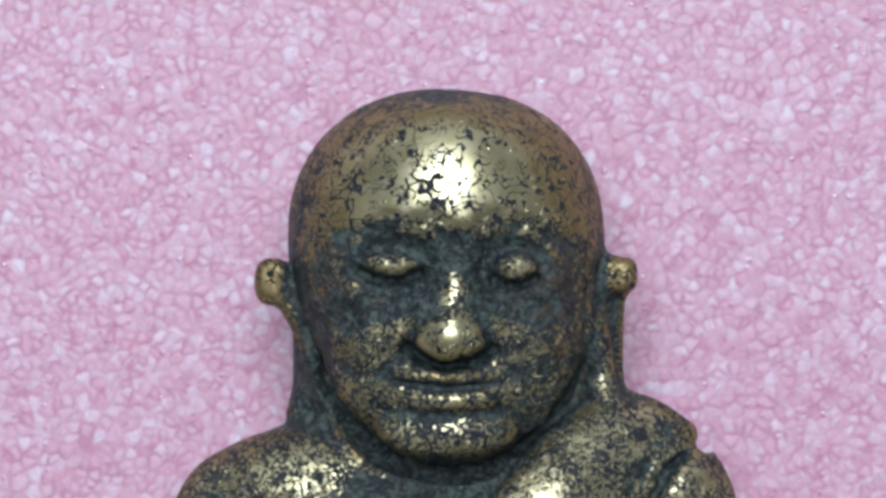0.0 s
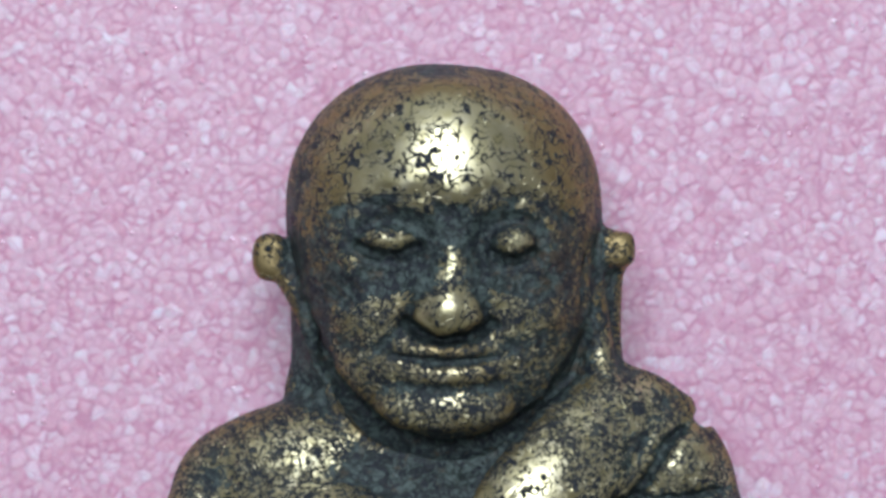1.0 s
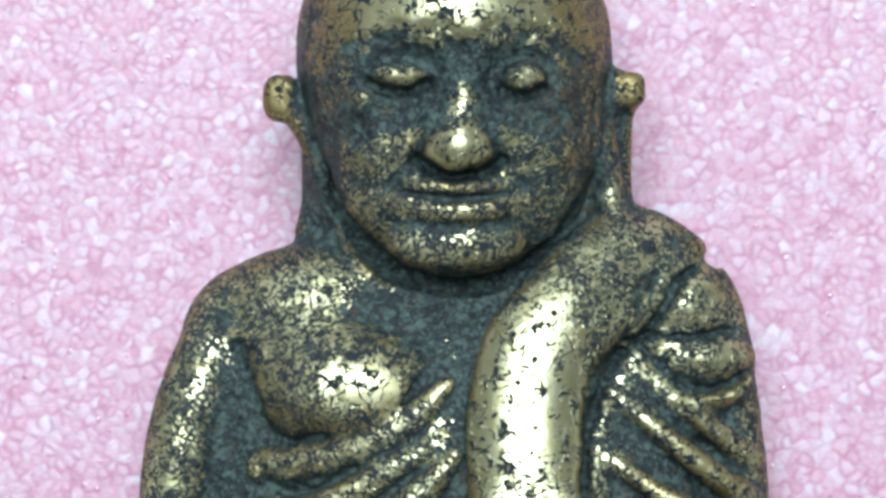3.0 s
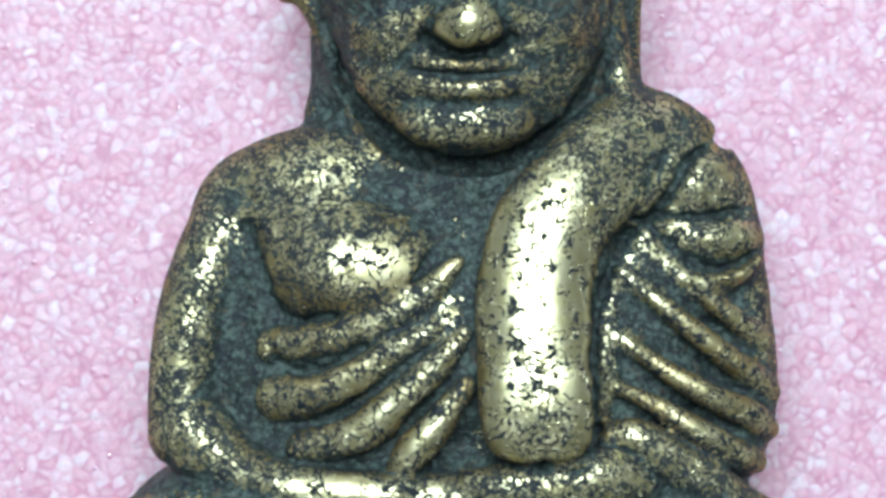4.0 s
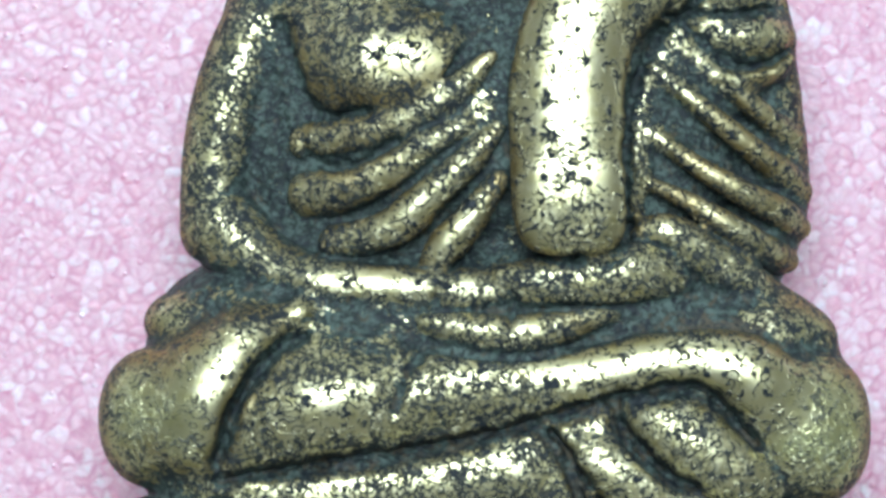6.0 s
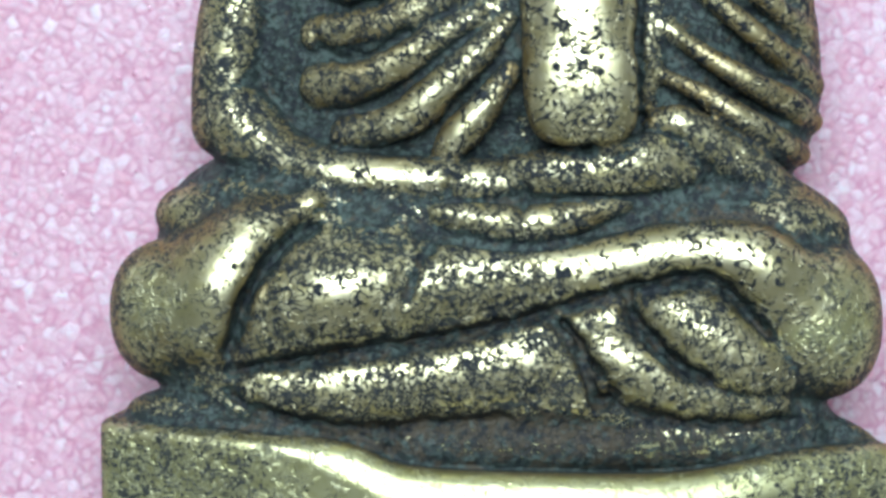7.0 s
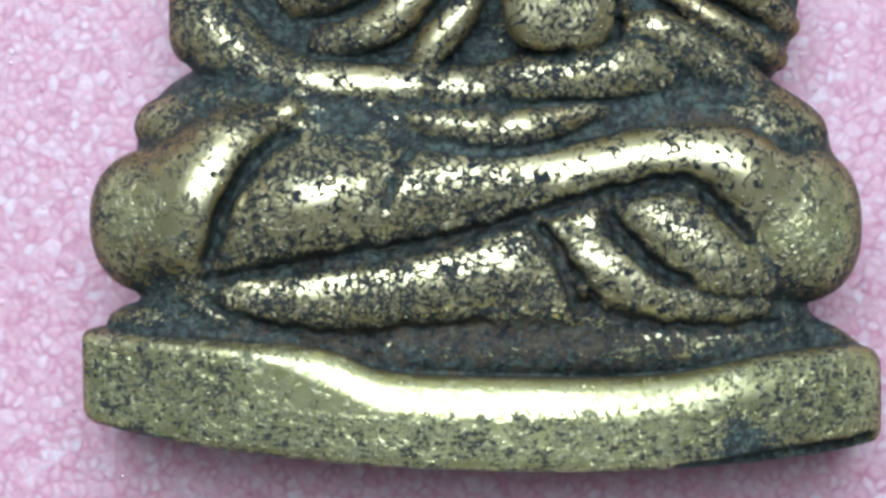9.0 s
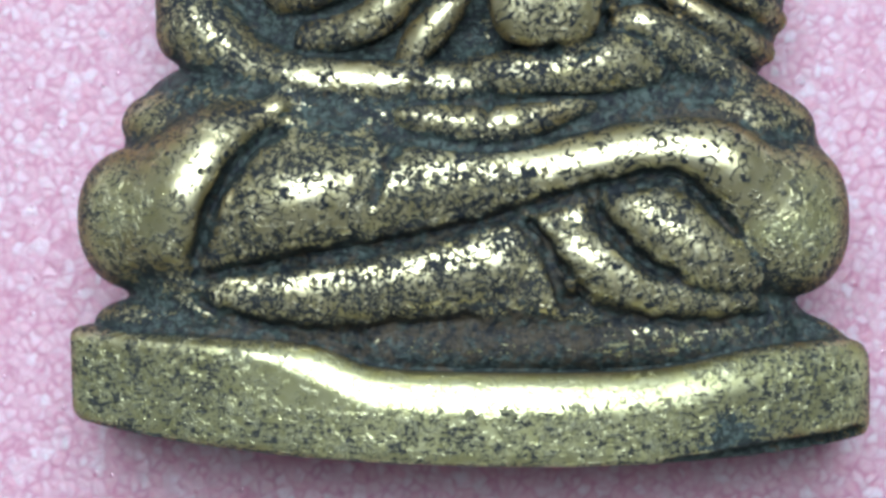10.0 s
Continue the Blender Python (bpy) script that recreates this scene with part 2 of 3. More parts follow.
def plinth():
    """The low base: a thick rim that bows forward and down in the middle, filed flat towards one end."""
    box, x, y, z = region((-11.4, -25.4, -0.5), (11.4, -18, 8.8))
    x = x + 0.15
    bow = 1 - (np.abs(x) / 10.4) ** 2.2
    dip = 1 / (1 + np.exp(-(x + 3.3) / 0.45)) / (1 + np.exp((x - 6.2) / 0.8))
    top = -20.72 - 0.34 * np.clip(bow, 0, 1) - 0.7 * dip - 0.034 * x
    low = -23.15 - 0.98 * np.clip(bow, 0, 1) ** 0.8 - 0.04 * x
    # the rounded upper edge is broad where the rim dips and tight where it was filed
    edge = 0.4 + 0.62 / (1 + np.exp(-(x + 4.7) / 0.45))
    front = 5.6 + 2.05 * bow - 0.13 * np.clip(top - edge - y, 0, 3) - 0.36 * np.clip((y - top + edge) / edge, 0, 1.3) ** 2
    worn_end = np.clip((x - 9.0) / 1.4, 0, 1.2) ** 2
    front = front - 0.6 * worn_end
    top = top - 0.3 * worn_end**2
    sides = np.abs(x) - 10.38
    faces = (y - top, low - y, sides, z - front)
    rounding = 0.3
    parts = [np.maximum(f + rounding, 0) ** 2 for f in faces]
    deep = np.minimum(np.maximum(np.maximum(faces[0], faces[1]), np.maximum(faces[2], faces[3])) + rounding, 0)
    form = np.sqrt(sum(parts)) + deep - rounding
    blend(box, np.clip(form, -3, 3).astype(np.float32), 0.12, False)


def surface():
    """Wraps the field in a skin of quads: a vertex in each crossed cell, a face across each crossed edge."""
    inside = field < 0
    cells = np.zeros(COUNT - 1, bool)
    corners = [(i, j, k) for i in (0, 1) for j in (0, 1) for k in (0, 1)]
    view = lambda a, c: a[c[0] : a.shape[0] - 1 + c[0], c[1] : a.shape[1] - 1 + c[1], c[2] : a.shape[2] - 1 + c[2]]
    held = sum(view(inside, c).astype(np.int8) for c in corners)
    cells = (held > 0) & (held < 8)
    at = np.argwhere(cells)
    number = np.full(cells.shape, -1, np.int32)
    number[cells] = np.arange(len(at))
    total, hits = np.zeros((len(at), 3)), np.zeros(len(at))
    for a in corners:
        for n in range(3):
            if a[n]:
                continue
            b = list(a)
            b[n] = 1
            fa, fb = field[tuple((at + a).T)], field[tuple((at + b).T)]
            crossed = (fa < 0) != (fb < 0)
            t = np.where(crossed, fa / np.where(crossed, fa - fb, 1), 0)
            place = np.array(a, float)[None] + np.eye(3)[n] * t[:, None]
            total += place * crossed[:, None]
            hits += crossed
    verts = LOW + (at + total / hits[:, None]) * STEP
    quads = []
    for n in range(3):
        u, v = (n + 1) % 3, (n + 2) % 3
        ahead = np.moveaxis(inside, n, 0)
        change = np.moveaxis(ahead[:-1] != ahead[1:], 0, n)
        edges = np.argwhere(change)
        edges = edges[(edges[:, u] > 0) & (edges[:, v] > 0) & (edges[:, u] < COUNT[u] - 1) & (edges[:, v] < COUNT[v] - 1)]
        du, dv = np.eye(3, dtype=int)[u], np.eye(3, dtype=int)[v]
        ring = np.stack([number[tuple((edges - o).T)] for o in (0 * du, du, du + dv, dv)], 1)
        flip = ~inside[tuple(edges.T)]
        ring[flip] = ring[flip][:, ::-1]
        quads.append(ring)
    return verts, np.concatenate(quads)


def softened(values, reach):
    """The mean of a field over a cube about each place."""
    out = values
    for n in range(3):
        pad = [(0, 0)] * 3
        pad[n] = (reach + 1, reach)
        run = np.cumsum(np.pad(out, pad, mode="edge"), axis=n, dtype=np.float64)
        size = out.shape[n]
        high = np.take(run, range(2 * reach + 1, 2 * reach + 1 + size), axis=n)
        out = ((high - np.take(run, range(size), axis=n)) / (2 * reach + 1)).astype(np.float32)
    return out


def mesh_object(name, verts, faces, material, marks):
    mesh = bpy.data.meshes.new(name)
    mesh.from_pydata((verts * MM).tolist(), [], faces.tolist())
    mesh.shade_smooth()
    for key, values in marks.items():
        layer = mesh.attributes.new(key, "FLOAT", "POINT")
        layer.data.foreach_set("value", np.asarray(values, np.float32))
    mesh.materials.append(material)
    return new(name, mesh)


# ---- the figure, in millimetres: x across, y towards the crown, z up from the foam ----
# body mass behind everything
blob(-0.07, -10.4, 2.2, 7.23, 6.13, 3.1, p=3)
blob(-0.29, -10.08, 3.2, 4.82, 3.43, 2.85, k=0.6, p=2.2)
blob(-0.5, -16.42, 2.4, 8.76, 3.65, 3.9, p=3)
blob(-0.53, -18.38, 3, 8.61, 2.63, 3.75, p=4)
# neck and nape
blob(0.42, -3.75, 2.2, 4.32, 2.92, 1.9, p=3.5)
blob(0.18, -5.74, 2.9, 3.8, 2.34, 2.4)
# head
blob(0.07, 0.3, 3.1, 4.18, 3.94, 4.3, k=0.5, p=2.2)
blob(0.12, -2.45, 3.3, 3.5, 3.21, 3.2, k=0.7, p=2.3)
blob(0.24, -1.78, 3.2, 3.82, 2.34, 2.95, k=0.6, p=2.4)
blob(0.12, 1.81, 5.9, 1.75, 1.68, 1.3, k=0.8)
blob(0.24, -3.83, 4.25, 2.74, 1.78, 1.35, k=0.35, p=2.2)
# eye sockets
blob(-1.3, -0.55, 7.45, 1.55, 1.1, 1, k=0.45, cut=True)
blob(1.86, -0.6, 7.35, 1.4, 1.1, 1, k=0.45, cut=True)
blob(0.3, -0.2, 7.75, 1.75, 0.73, 0.75, k=0.3, cut=True)
blob(-1.66, -1.49, 6.95, 0.88, 0.58, 0.5, k=0.3, cut=True)
blob(2.17, -1.49, 6.9, 0.8, 0.58, 0.5, k=0.3, cut=True)
# cheeks
blob(-1.59, -2.32, 5.5, 1.24, 0.73, 0.85)
blob(1.87, -2.32, 5.5, 1.17, 0.73, 0.85)
# eyelids
blob(-1.3, -0.4, 6.5, 0.78, 0.36, 0.55, k=0.15, turn=-4)
blob(1.86, -0.44, 6.47, 0.58, 0.43, 0.55, k=0.15)
tube([(-1.93, -0.68, 6.5, 0.09), (-1.21, -0.88, 6.65, 0.13), (-0.52, -0.63, 6.55, 0.09)], k=0.1, cut=True)
tube([(1.3, -0.85, 6.45, 0.09), (1.84, -1.02, 6.6, 0.13), (2.4, -0.81, 6.4, 0.09)], k=0.1, cut=True)
# nose
tube([(0.45, 0.59, 6.5, 0.32), (0.4, -0.56, 6.5, 0.35), (0.23, -1.71, 6.75, 0.53), (0.19, -2.14, 6.85, 0.67)])
blob(0.17, -2.29, 6.7, 0.91, 0.61, 0.75, k=0.15)
tube([(-0.89, -2.58, 6.5, 0.12), (-0.35, -2.94, 6.6, 0.18), (0.23, -3.08, 6.6, 0.19), (0.88, -2.95, 6.6, 0.16), (1.27, -2.58, 6.4, 0.12)], k=0.1, flat=0.6, cut=True)
# lips and chin
tube([(-1.25, -3.12, 6.15, 0.12), (-0.56, -3.24, 6.42, 0.17), (0.23, -3.3, 6.5, 0.16), (0.95, -3.24, 6.38, 0.15), (1.5, -3.12, 6.05, 0.1)], k=0.3)
tube([(-1.3, -3.66, 5.9, 0.16), (-0.49, -3.84, 6.15, 0.27), (0.23, -3.88, 6.25, 0.28), (1.03, -3.82, 6.15, 0.26), (1.6, -3.66, 5.85, 0.14)], k=0.4)
tube([(-1.3, -3.36, 6.25, 0.03), (-0.56, -3.5, 6.4, 0.09), (0.23, -3.56, 6.5, 0.11), (1.03, -3.51, 6.4, 0.09), (1.6, -3.4, 6.15, 0.03)], k=0.15, flat=0.5, cut=True)
blob(0.12, -4.78, 5.55, 1.75, 0.62, 0.68, k=0.4)
tube([(-1.4, -4.08, 6.1, 0.03), (-0.35, -4.26, 6.3, 0.1), (0.52, -4.27, 6.3, 0.1), (1.5, -4.13, 6.1, 0.03)], k=0.25, cut=True)
# gap below the jaw
tube([(-3.45, -2.6, 4.2, 0.15), (-2.95, -3.75, 4.3, 0.24), (-2.4, -4.6, 4.45, 0.32), (-1.45, -5.35, 4.7, 0.42), (0.1, -5.8, 4.7, 0.46), (1.45, -5.5, 4.75, 0.4), (2.4, -4.85, 4.6, 0.28), (3.2, -4.1, 4.5, 0.16)], k=0.15, flat=0.7, cut=True)
# ears
blob(-4.45, -0.86, 3.85, 0.5, 0.63, 0.5, k=0.2, p=2.6)
tube([(-4.14, -1.17, 3.9, 0.35), (-3.64, -2.06, 4.1, 0.32), (-3.35, -2.9, 4.1, 0.3), (-3.3, -3.5, 3.9, 0.15)], k=0.2)
tube([(-4.25, -1.77, 3.6, 0.13), (-3.92, -2.24, 3.7, 0.18), (-3.55, -2.95, 3.8, 0.15)], k=0.15, cut=True)
tube([(-3.67, -2.24, 2.6, 0.32), (-3.59, -3.44, 2.7, 0.32), (-3.73, -4.33, 3, 0.41)], k=0.3)
blob(4.57, -0.68, 3.85, 0.53, 0.47, 0.6, k=0.12, p=3.5)
tube([(4.24, -0.36, 3.9, 0.2), (4.01, -1.47, 4.1, 0.26), (4.06, -2.65, 4.05, 0.38), (4.15, -3.83, 4.05, 0.44)], k=0.35)
tube([(4.63, -1.1, 3.5, 0.26), (4.56, -1.55, 3.4, 0.23), (4.47, -2.37, 3.4, 0.28), (4.44, -3.26, 3.4, 0.32), (4.48, -4.08, 3.6, 0.38)], k=0.2)
tube([(4.36, -1.22, 4.5, 0.1), (4.69, -1.25, 4.4, 0.12), (5.06, -1.17, 4.2, 0.09)], k=0.08, cut=True)
tube([(3.68, 0.16, 4.9, 0.1), (3.58, -1.16, 5, 0.12), (3.68, -2.33, 4.9, 0.09)], k=0.15, cut=True)
blob(4.15, -1.7, 3.2, 0.5, 1.2, 0.7, k=0.2)
# shoulders and chest
blob(-4.68, -6.98, 3.2, 2.41, 1.82, 1.3, k=0.6)
blob(-3.7, -6.78, 3.7, 2.19, 1.9, 1.35, k=0.6)
blob(-3.25, -8.21, 4.25, 2.26, 1.78, 1.6, k=0.7)
blob(-2.45, -8.5, 5.35, 1.65, 1.05, 0.85, k=1.0, turn=5)
blob(5.4, -7.27, 3.4, 2.41, 2.77, 1.4, k=0.5)
# bent arm on the bare side
tube([(-5.57, -6.47, 3.35, 1.02), (-6.45, -7.99, 3.7, 1.02), (-7.01, -9.74, 3.85, 1.02), (-7.29, -11.53, 3.9, 0.96), (-7.21, -12.71, 4, 1.05)])
tube([(-7.05, -12.71, 4.1, 1.17), (-5.99, -13.69, 4.6, 0.93), (-4.72, -14.18, 5.2, 0.79), (-3.09, -14.27, 5.55, 0.69), (-1.49, -14.33, 5.7, 0.66), (-0.32, -14.43, 5.7, 0.63), (0.48, -14.52, 5.6, 0.47)], k=0.12)
tube([(-5.49, -7.54, 4.95, 0.15), (-5.25, -9.01, 5.15, 0.22), (-4.84, -10.11, 5.2, 0.2)], k=0.35, cut=True)
tube([(-5.73, -8.86, 4.9, 0.18), (-5.7, -9.74, 5, 0.26), (-5.88, -10.77, 5, 0.26), (-6.18, -11.28, 4.9, 0.15)], k=0.3, cut=True)
tube([(-5.4, -8.27, 5, 0.15), (-5.08, -9.42, 5, 0.2), (-4.26, -10.04, 5.1, 0.18), (-2.63, -9.46, 5.7, 0.13), (-1.24, -8.74, 5.9, 0.12), (-0.43, -7.75, 5.8, 0.09)], cut=True)
# ribs and folds of the bare side
tube([(-4.89, -10.48, 4.8, 0.5), (-3.33, -10.22, 5.35, 0.55), (-2.14, -9.84, 5.65, 0.51), (-1.08, -9.22, 5.88, 0.41), (-0.12, -8.31, 6.05, 0.19)], k=0.08, flat=1.15)
tube([(-4.79, -11.8, 4.9, 0.61), (-3.82, -11.65, 5.3, 0.63), (-2.86, -11.24, 5.6, 0.55), (-1.83, -10.63, 5.85, 0.44), (-0.74, -10.05, 6, 0.26)], k=0.08, flat=1.15)
tube([(-4.12, -13.09, 5.2, 0.47), (-2.72, -12.74, 5.6, 0.58), (-1.59, -11.82, 5.85, 0.51), (-0.65, -10.92, 6.02, 0.41), (0.08, -10.17, 6.12, 0.2)], k=0.08, flat=1.1)
tube([(-1.93, -14.06, 5.55, 0.32), (-1.34, -13.28, 5.8, 0.5), (-0.68, -12.49, 5.9, 0.47), (0.1, -11.48, 5.98, 0.26)], k=0.08, flat=1.1)
# folded sash
tube([(5.08, -4.9, 3.85, 1.05), (4.16, -5.44, 4.45, 1.43), (3.17, -6.34, 5.15, 1.52)], k=0.5, flat=1.75)
tube([(3.54, -5.97, 5.1, 1.31), (2.93, -6.64, 5.5, 1.42), (2.22, -7.52, 5.85, 1.49), (1.85, -9.04, 6.08, 1.49), (1.89, -10.78, 6.38, 1.52), (1.91, -11.93, 6.56, 1.49)], k=0.15, flat=1.75)
blob(1.93, -11.93, 6.52, 1.47, 1.52, 0.84, k=0.15, p=3.2)
# robe hem at the shoulder
tube([(6.3, -4.95, 3.75, 0.34), (5.7, -5.45, 4.3, 0.36), (5.2, -6.1, 4.65, 0.36), (4.75, -6.8, 4.85, 0.32)], k=0.2)
tube([(3.75, -9.6, 4.75, 0.25), (3.6, -10.9, 5.0, 0.33), (3.55, -12.42, 5.1, 0.26)], k=0.3)
tube([(4.7, -4.03, 3.7, 0.35), (5.59, -4.37, 3.6, 0.38), (6.36, -4.83, 3.5, 0.34)], k=0.15)
# robed arm
blob(6.03, -6.35, 3.4, 1.43, 1.37, 1.6, k=0.12)
blob(6.52, -7.73, 3.5, 1.46, 0.85, 1.4, k=0.1)
tube([(6.78, -7.57, 2.9, 1.17), (6.99, -9.82, 2.9, 1.26), (7.08, -11.92, 3, 1.28), (6.8, -13.11, 3.2, 1.24)], k=0.3)
tube([(4.86, -7.25, 5, 0.09), (6.17, -7.13, 5.1, 0.09), (7.71, -6.86, 4.3, 0.09)], k=0.08, cut=True)
tube([(5.21, -6.5, 5.2, 0.1), (4.69, -7.59, 5.3, 0.12), (4.24, -8.62, 5.4, 0.12)], k=0.12, cut=True)
tube([(4.73, -8.1, 4.5, 0.18), (5.97, -8.92, 4.65, 0.23), (7.09, -9.81, 4.4, 0.29), (7.88, -10.42, 3.8, 0.26)], k=0.28)
tube([(5.98, -8.84, 4.5, 0.18), (6.95, -8.78, 4.45, 0.25), (7.64, -8.41, 4.1, 0.2)], k=0.28)
tube([(4.12, -8.59, 4.9, 0.19), (5.43, -9.65, 5, 0.25), (6.62, -10.61, 4.8, 0.32), (7.63, -11.37, 4.1, 0.35), (8.08, -11.76, 3.5, 0.29)], k=0.28)
tube([(4.1, -10.3, 5.1, 0.19), (5.26, -11.14, 5.25, 0.26), (6.44, -11.83, 5.1, 0.34), (7.52, -12.35, 4.4, 0.38), (8.06, -12.73, 3.7, 0.29)], k=0.28)
tube([(4.01, -11.57, 5.3, 0.18), (5.1, -12.1, 5.4, 0.26), (6.13, -12.75, 5.3, 0.36), (7.13, -13.35, 4.6, 0.39), (7.71, -13.61, 3.9, 0.29)], k=0.28)
tube([(3.77, -12.82, 5.6, 0.35), (4.5, -12.88, 5.6, 0.5), (5.39, -13.52, 5.35, 0.61), (6.51, -14.28, 4.95, 0.64), (7.75, -15.15, 4.2, 0.58)], k=0.28)
# palms in the lap
tube([(0.28, -14.19, 5.9, 0.55), (1.29, -14.17, 6, 0.7), (2.53, -14.04, 6, 0.79), (3.7, -13.89, 5.8, 0.82), (4.67, -14.14, 5.4, 0.58)], k=0.1, flat=1.15)
blob(2.55, -13.61, 6.15, 0.64, 0.5, 0.6, k=0.2)
tube([(-1.69, -15.14, 6.1, 0.38), (-0.54, -15.39, 6.25, 0.51), (0.62, -15.46, 6.35, 0.54), (1.78, -15.23, 6.25, 0.48), (2.95, -14.88, 6.05, 0.32)], k=0.08)
# thighs and knees
blob(-7.76, -15.17, 3.9, 1.46, 0.96, 1.45, k=0.2)
tube([(-7.83, -16.49, 5.6, 0.73), (-6.95, -15.84, 5.6, 0.64), (-5.99, -15.35, 5.85, 0.53), (-5.03, -14.94, 5.95, 0.41)], k=0.3)
blob(-3.9, -15.44, 5, 2.48, 0.73, 1.2, k=0.3)
blob(-8.7, -17.64, 4.5, 1.65, 1.87, 1.9, k=0.3, p=2.25)
blob(-7.65, -17.25, 4.95, 1.8, 1.5, 1.8, k=0.8, turn=50)
tube([(-7.75, -18.1, 6.35, 0.5), (-7.35, -17.1, 6.32, 0.8), (-6.9, -16.35, 6.2, 0.85), (-6.55, -15.83, 6.05, 0.73)], k=1.1)
blob(6.55, -15.63, 4.6, 2.41, 1.28, 1.55)
# upper crossed shin and foot, running into the knee
tube([(-6.01, -17.95, 5.8, 1.15), (-4.62, -17.3, 5.85, 1.6), (-2.87, -17.1, 5.95, 1.4), (-0.98, -16.89, 6, 1.17), (1.63, -16.71, 6.2, 0.88), (4.23, -16.25, 6.3, 0.83), (5.78, -16.3, 6.28, 0.98), (6.72, -16.75, 6.2, 1.05), (7.44, -17.63, 5.75, 1.0)], k=0.1, flat=1.06)
tube([(-6.19, -18.04, 5.95, 0.76), (-5.55, -16.88, 6.1, 0.85), (-4.53, -16.13, 6.05, 0.73), (-2.86, -16.03, 6.05, 0.64)], k=0.2, flat=1.15)
blob(7.84, -17.95, 4.6, 1.93, 2.08, 2.2, k=0.6, p=2.4)
# calf, lower shin and foot
tube([(-6.45, -19.72, 5.75, 0.8), (-4.79, -19.6, 5.7, 1.15), (-2.75, -19.42, 5.68, 1.3), (-0.56, -19.12, 5.72, 1.35), (0.9, -18.99, 5.7, 1.23), (1.89, -19.61, 5.6, 0.7)], k=0.06, flat=1.08)
tube([(3.44, -17.5, 6.1, 0.73), (4.58, -17.97, 6.35, 1.08), (5.79, -18.79, 6.45, 0.96), (6.83, -19.24, 6.1, 0.67)], k=0.06, flat=1.2)
tube([(1.48, -17.92, 6.1, 0.53), (2.55, -18.68, 6.35, 0.82), (3.6, -19.33, 6.35, 0.85), (4.8, -19.79, 6.1, 0.76), (6.64, -19.91, 5.8, 0.67)], k=0.06, flat=1.15)
# creases
tube([(-1.95, -15.45, 6.95, 0.18), (-2.45, -16.42, 7.3, 0.23), (-2.85, -17.28, 7.5, 0.19)], k=0.3, cut=True)
blob(-4.5, -17.15, 6.2, 1.6, 0.95, 1.12, k=0.6, turn=18)
tube([(-4.94, -15.31, 6.6, 0.13), (-6.02, -16.2, 6.8, 0.16), (-6.78, -17.46, 6.8, 0.16), (-7.06, -18.61, 6.6, 0.15)], flat=0.6, cut=True)
tube([(-7.14, -19.1, 6.5, 0.13), (-4.75, -18.91, 6.65, 0.16), (-2.73, -18.64, 6.7, 0.16), (-0.85, -18.22, 6.75, 0.16), (1.02, -17.78, 6.8, 0.15), (3.18, -17.27, 6.85, 0.16), (4.97, -16.86, 7.05, 0.19), (5.89, -17.34, 7.15, 0.19), (6.69, -18.28, 7.15, 0.16)], flat=0.6, cut=True)
tube([(1.03, -17.77, 6.65, 0.12), (1.77, -18.79, 6.65, 0.15), (2.29, -20.05, 6.35, 0.15)], k=0.2, flat=0.7, cut=True)
tube([(2.98, -17.7, 6.6, 0.13), (3.76, -18.72, 6.7, 0.15), (4.61, -19.42, 6.75, 0.09)], k=0.2, flat=0.7, cut=True)
tube([(-6.63, -15.01, 6, 0.1), (-4.15, -15.04, 6.25, 0.12), (-1.84, -14.86, 6.3, 0.12), (-0.1, -14.81, 6.3, 0.1), (1.64, -14.8, 6.35, 0.09), (3.38, -14.75, 6.2, 0.09)], k=0.08, cut=True)
tube([(-2.42, -15.49, 6.4, 0.1), (-1.27, -15.88, 6.6, 0.12), (0.75, -16.04, 6.7, 0.12), (2.63, -15.62, 6.6, 0.1), (3.81, -15, 6.3, 0.09)], k=0.08, cut=True)
# seat
blob(-0.78, -20.67, 4, 9.2, 1.24, 2.2, k=0.2, p=4)
tube([(8.01, -20.51, 4.4, 0.32), (8.93, -21.1, 4.7, 0.47), (9.53, -21.52, 4.6, 0.41)], k=0.3)
blob(-3.63, -20.75, 5.6, 0.88, 0.58, 0.6, k=0.2)
plinth()
blob(6.85, -5.2, 3.2, 0.28, 0.16, 1.3, k=0.12, turn=-30, cut=True)
# seams and cracks of robe and limbs
engrave([(6.3, -5.4), (5.9, -5.7), (5.55, -6.3), (5.1, -6.95), (4.4, -7.6)], 0.13, 0.25, 3.4)
engrave([(4.4, -7.22), (5.1, -7.14), (6.22, -7.15), (7.0, -7.02), (7.9, -6.88)], 0.09, 0.24, 3.7)
engrave([(4.95, -7.5), (5.7, -8.15), (6.4, -8.5), (7.1, -8.45), (7.8, -7.98)], 0.11, 0.2, 3.7)
engrave([(5.9, -8.86), (6.7, -8.8), (7.4, -8.62), (7.8, -8.25)], 0.12, -0.12, 3.7)
engrave([(4.35, -7.5), (3.75, -8.65), (3.45, -9.98), (3.42, -11.74), (3.5, -12.6)], 0.16, 0.25)
engrave([(-3.5, -2.1), (-3.04, -3.35), (-2.5, -4.3), (-1.5, -5.2)], 0.18, 0.14)
engrave([(3.8, -3.0), (3.1, -4.35), (1.8, -5.25)], 0.18, 0.1)
engrave([(-5.6, -7.3), (-5.3, -8.2), (-4.85, -9.3), (-4.2, -9.75), (-3.4, -9.6)], 0.18, 0.15)
engrave([(-5.0, -10.4), (-4.6, -11.0), (-3.7, -11.1), (-2.5, -10.5)], 0.14, 0.16)
engrave([(0.0, -20.4), (-1.5, -20.5), (-2.7, -20.6), (-3.1, -21.2)], 0.14, 0.2)
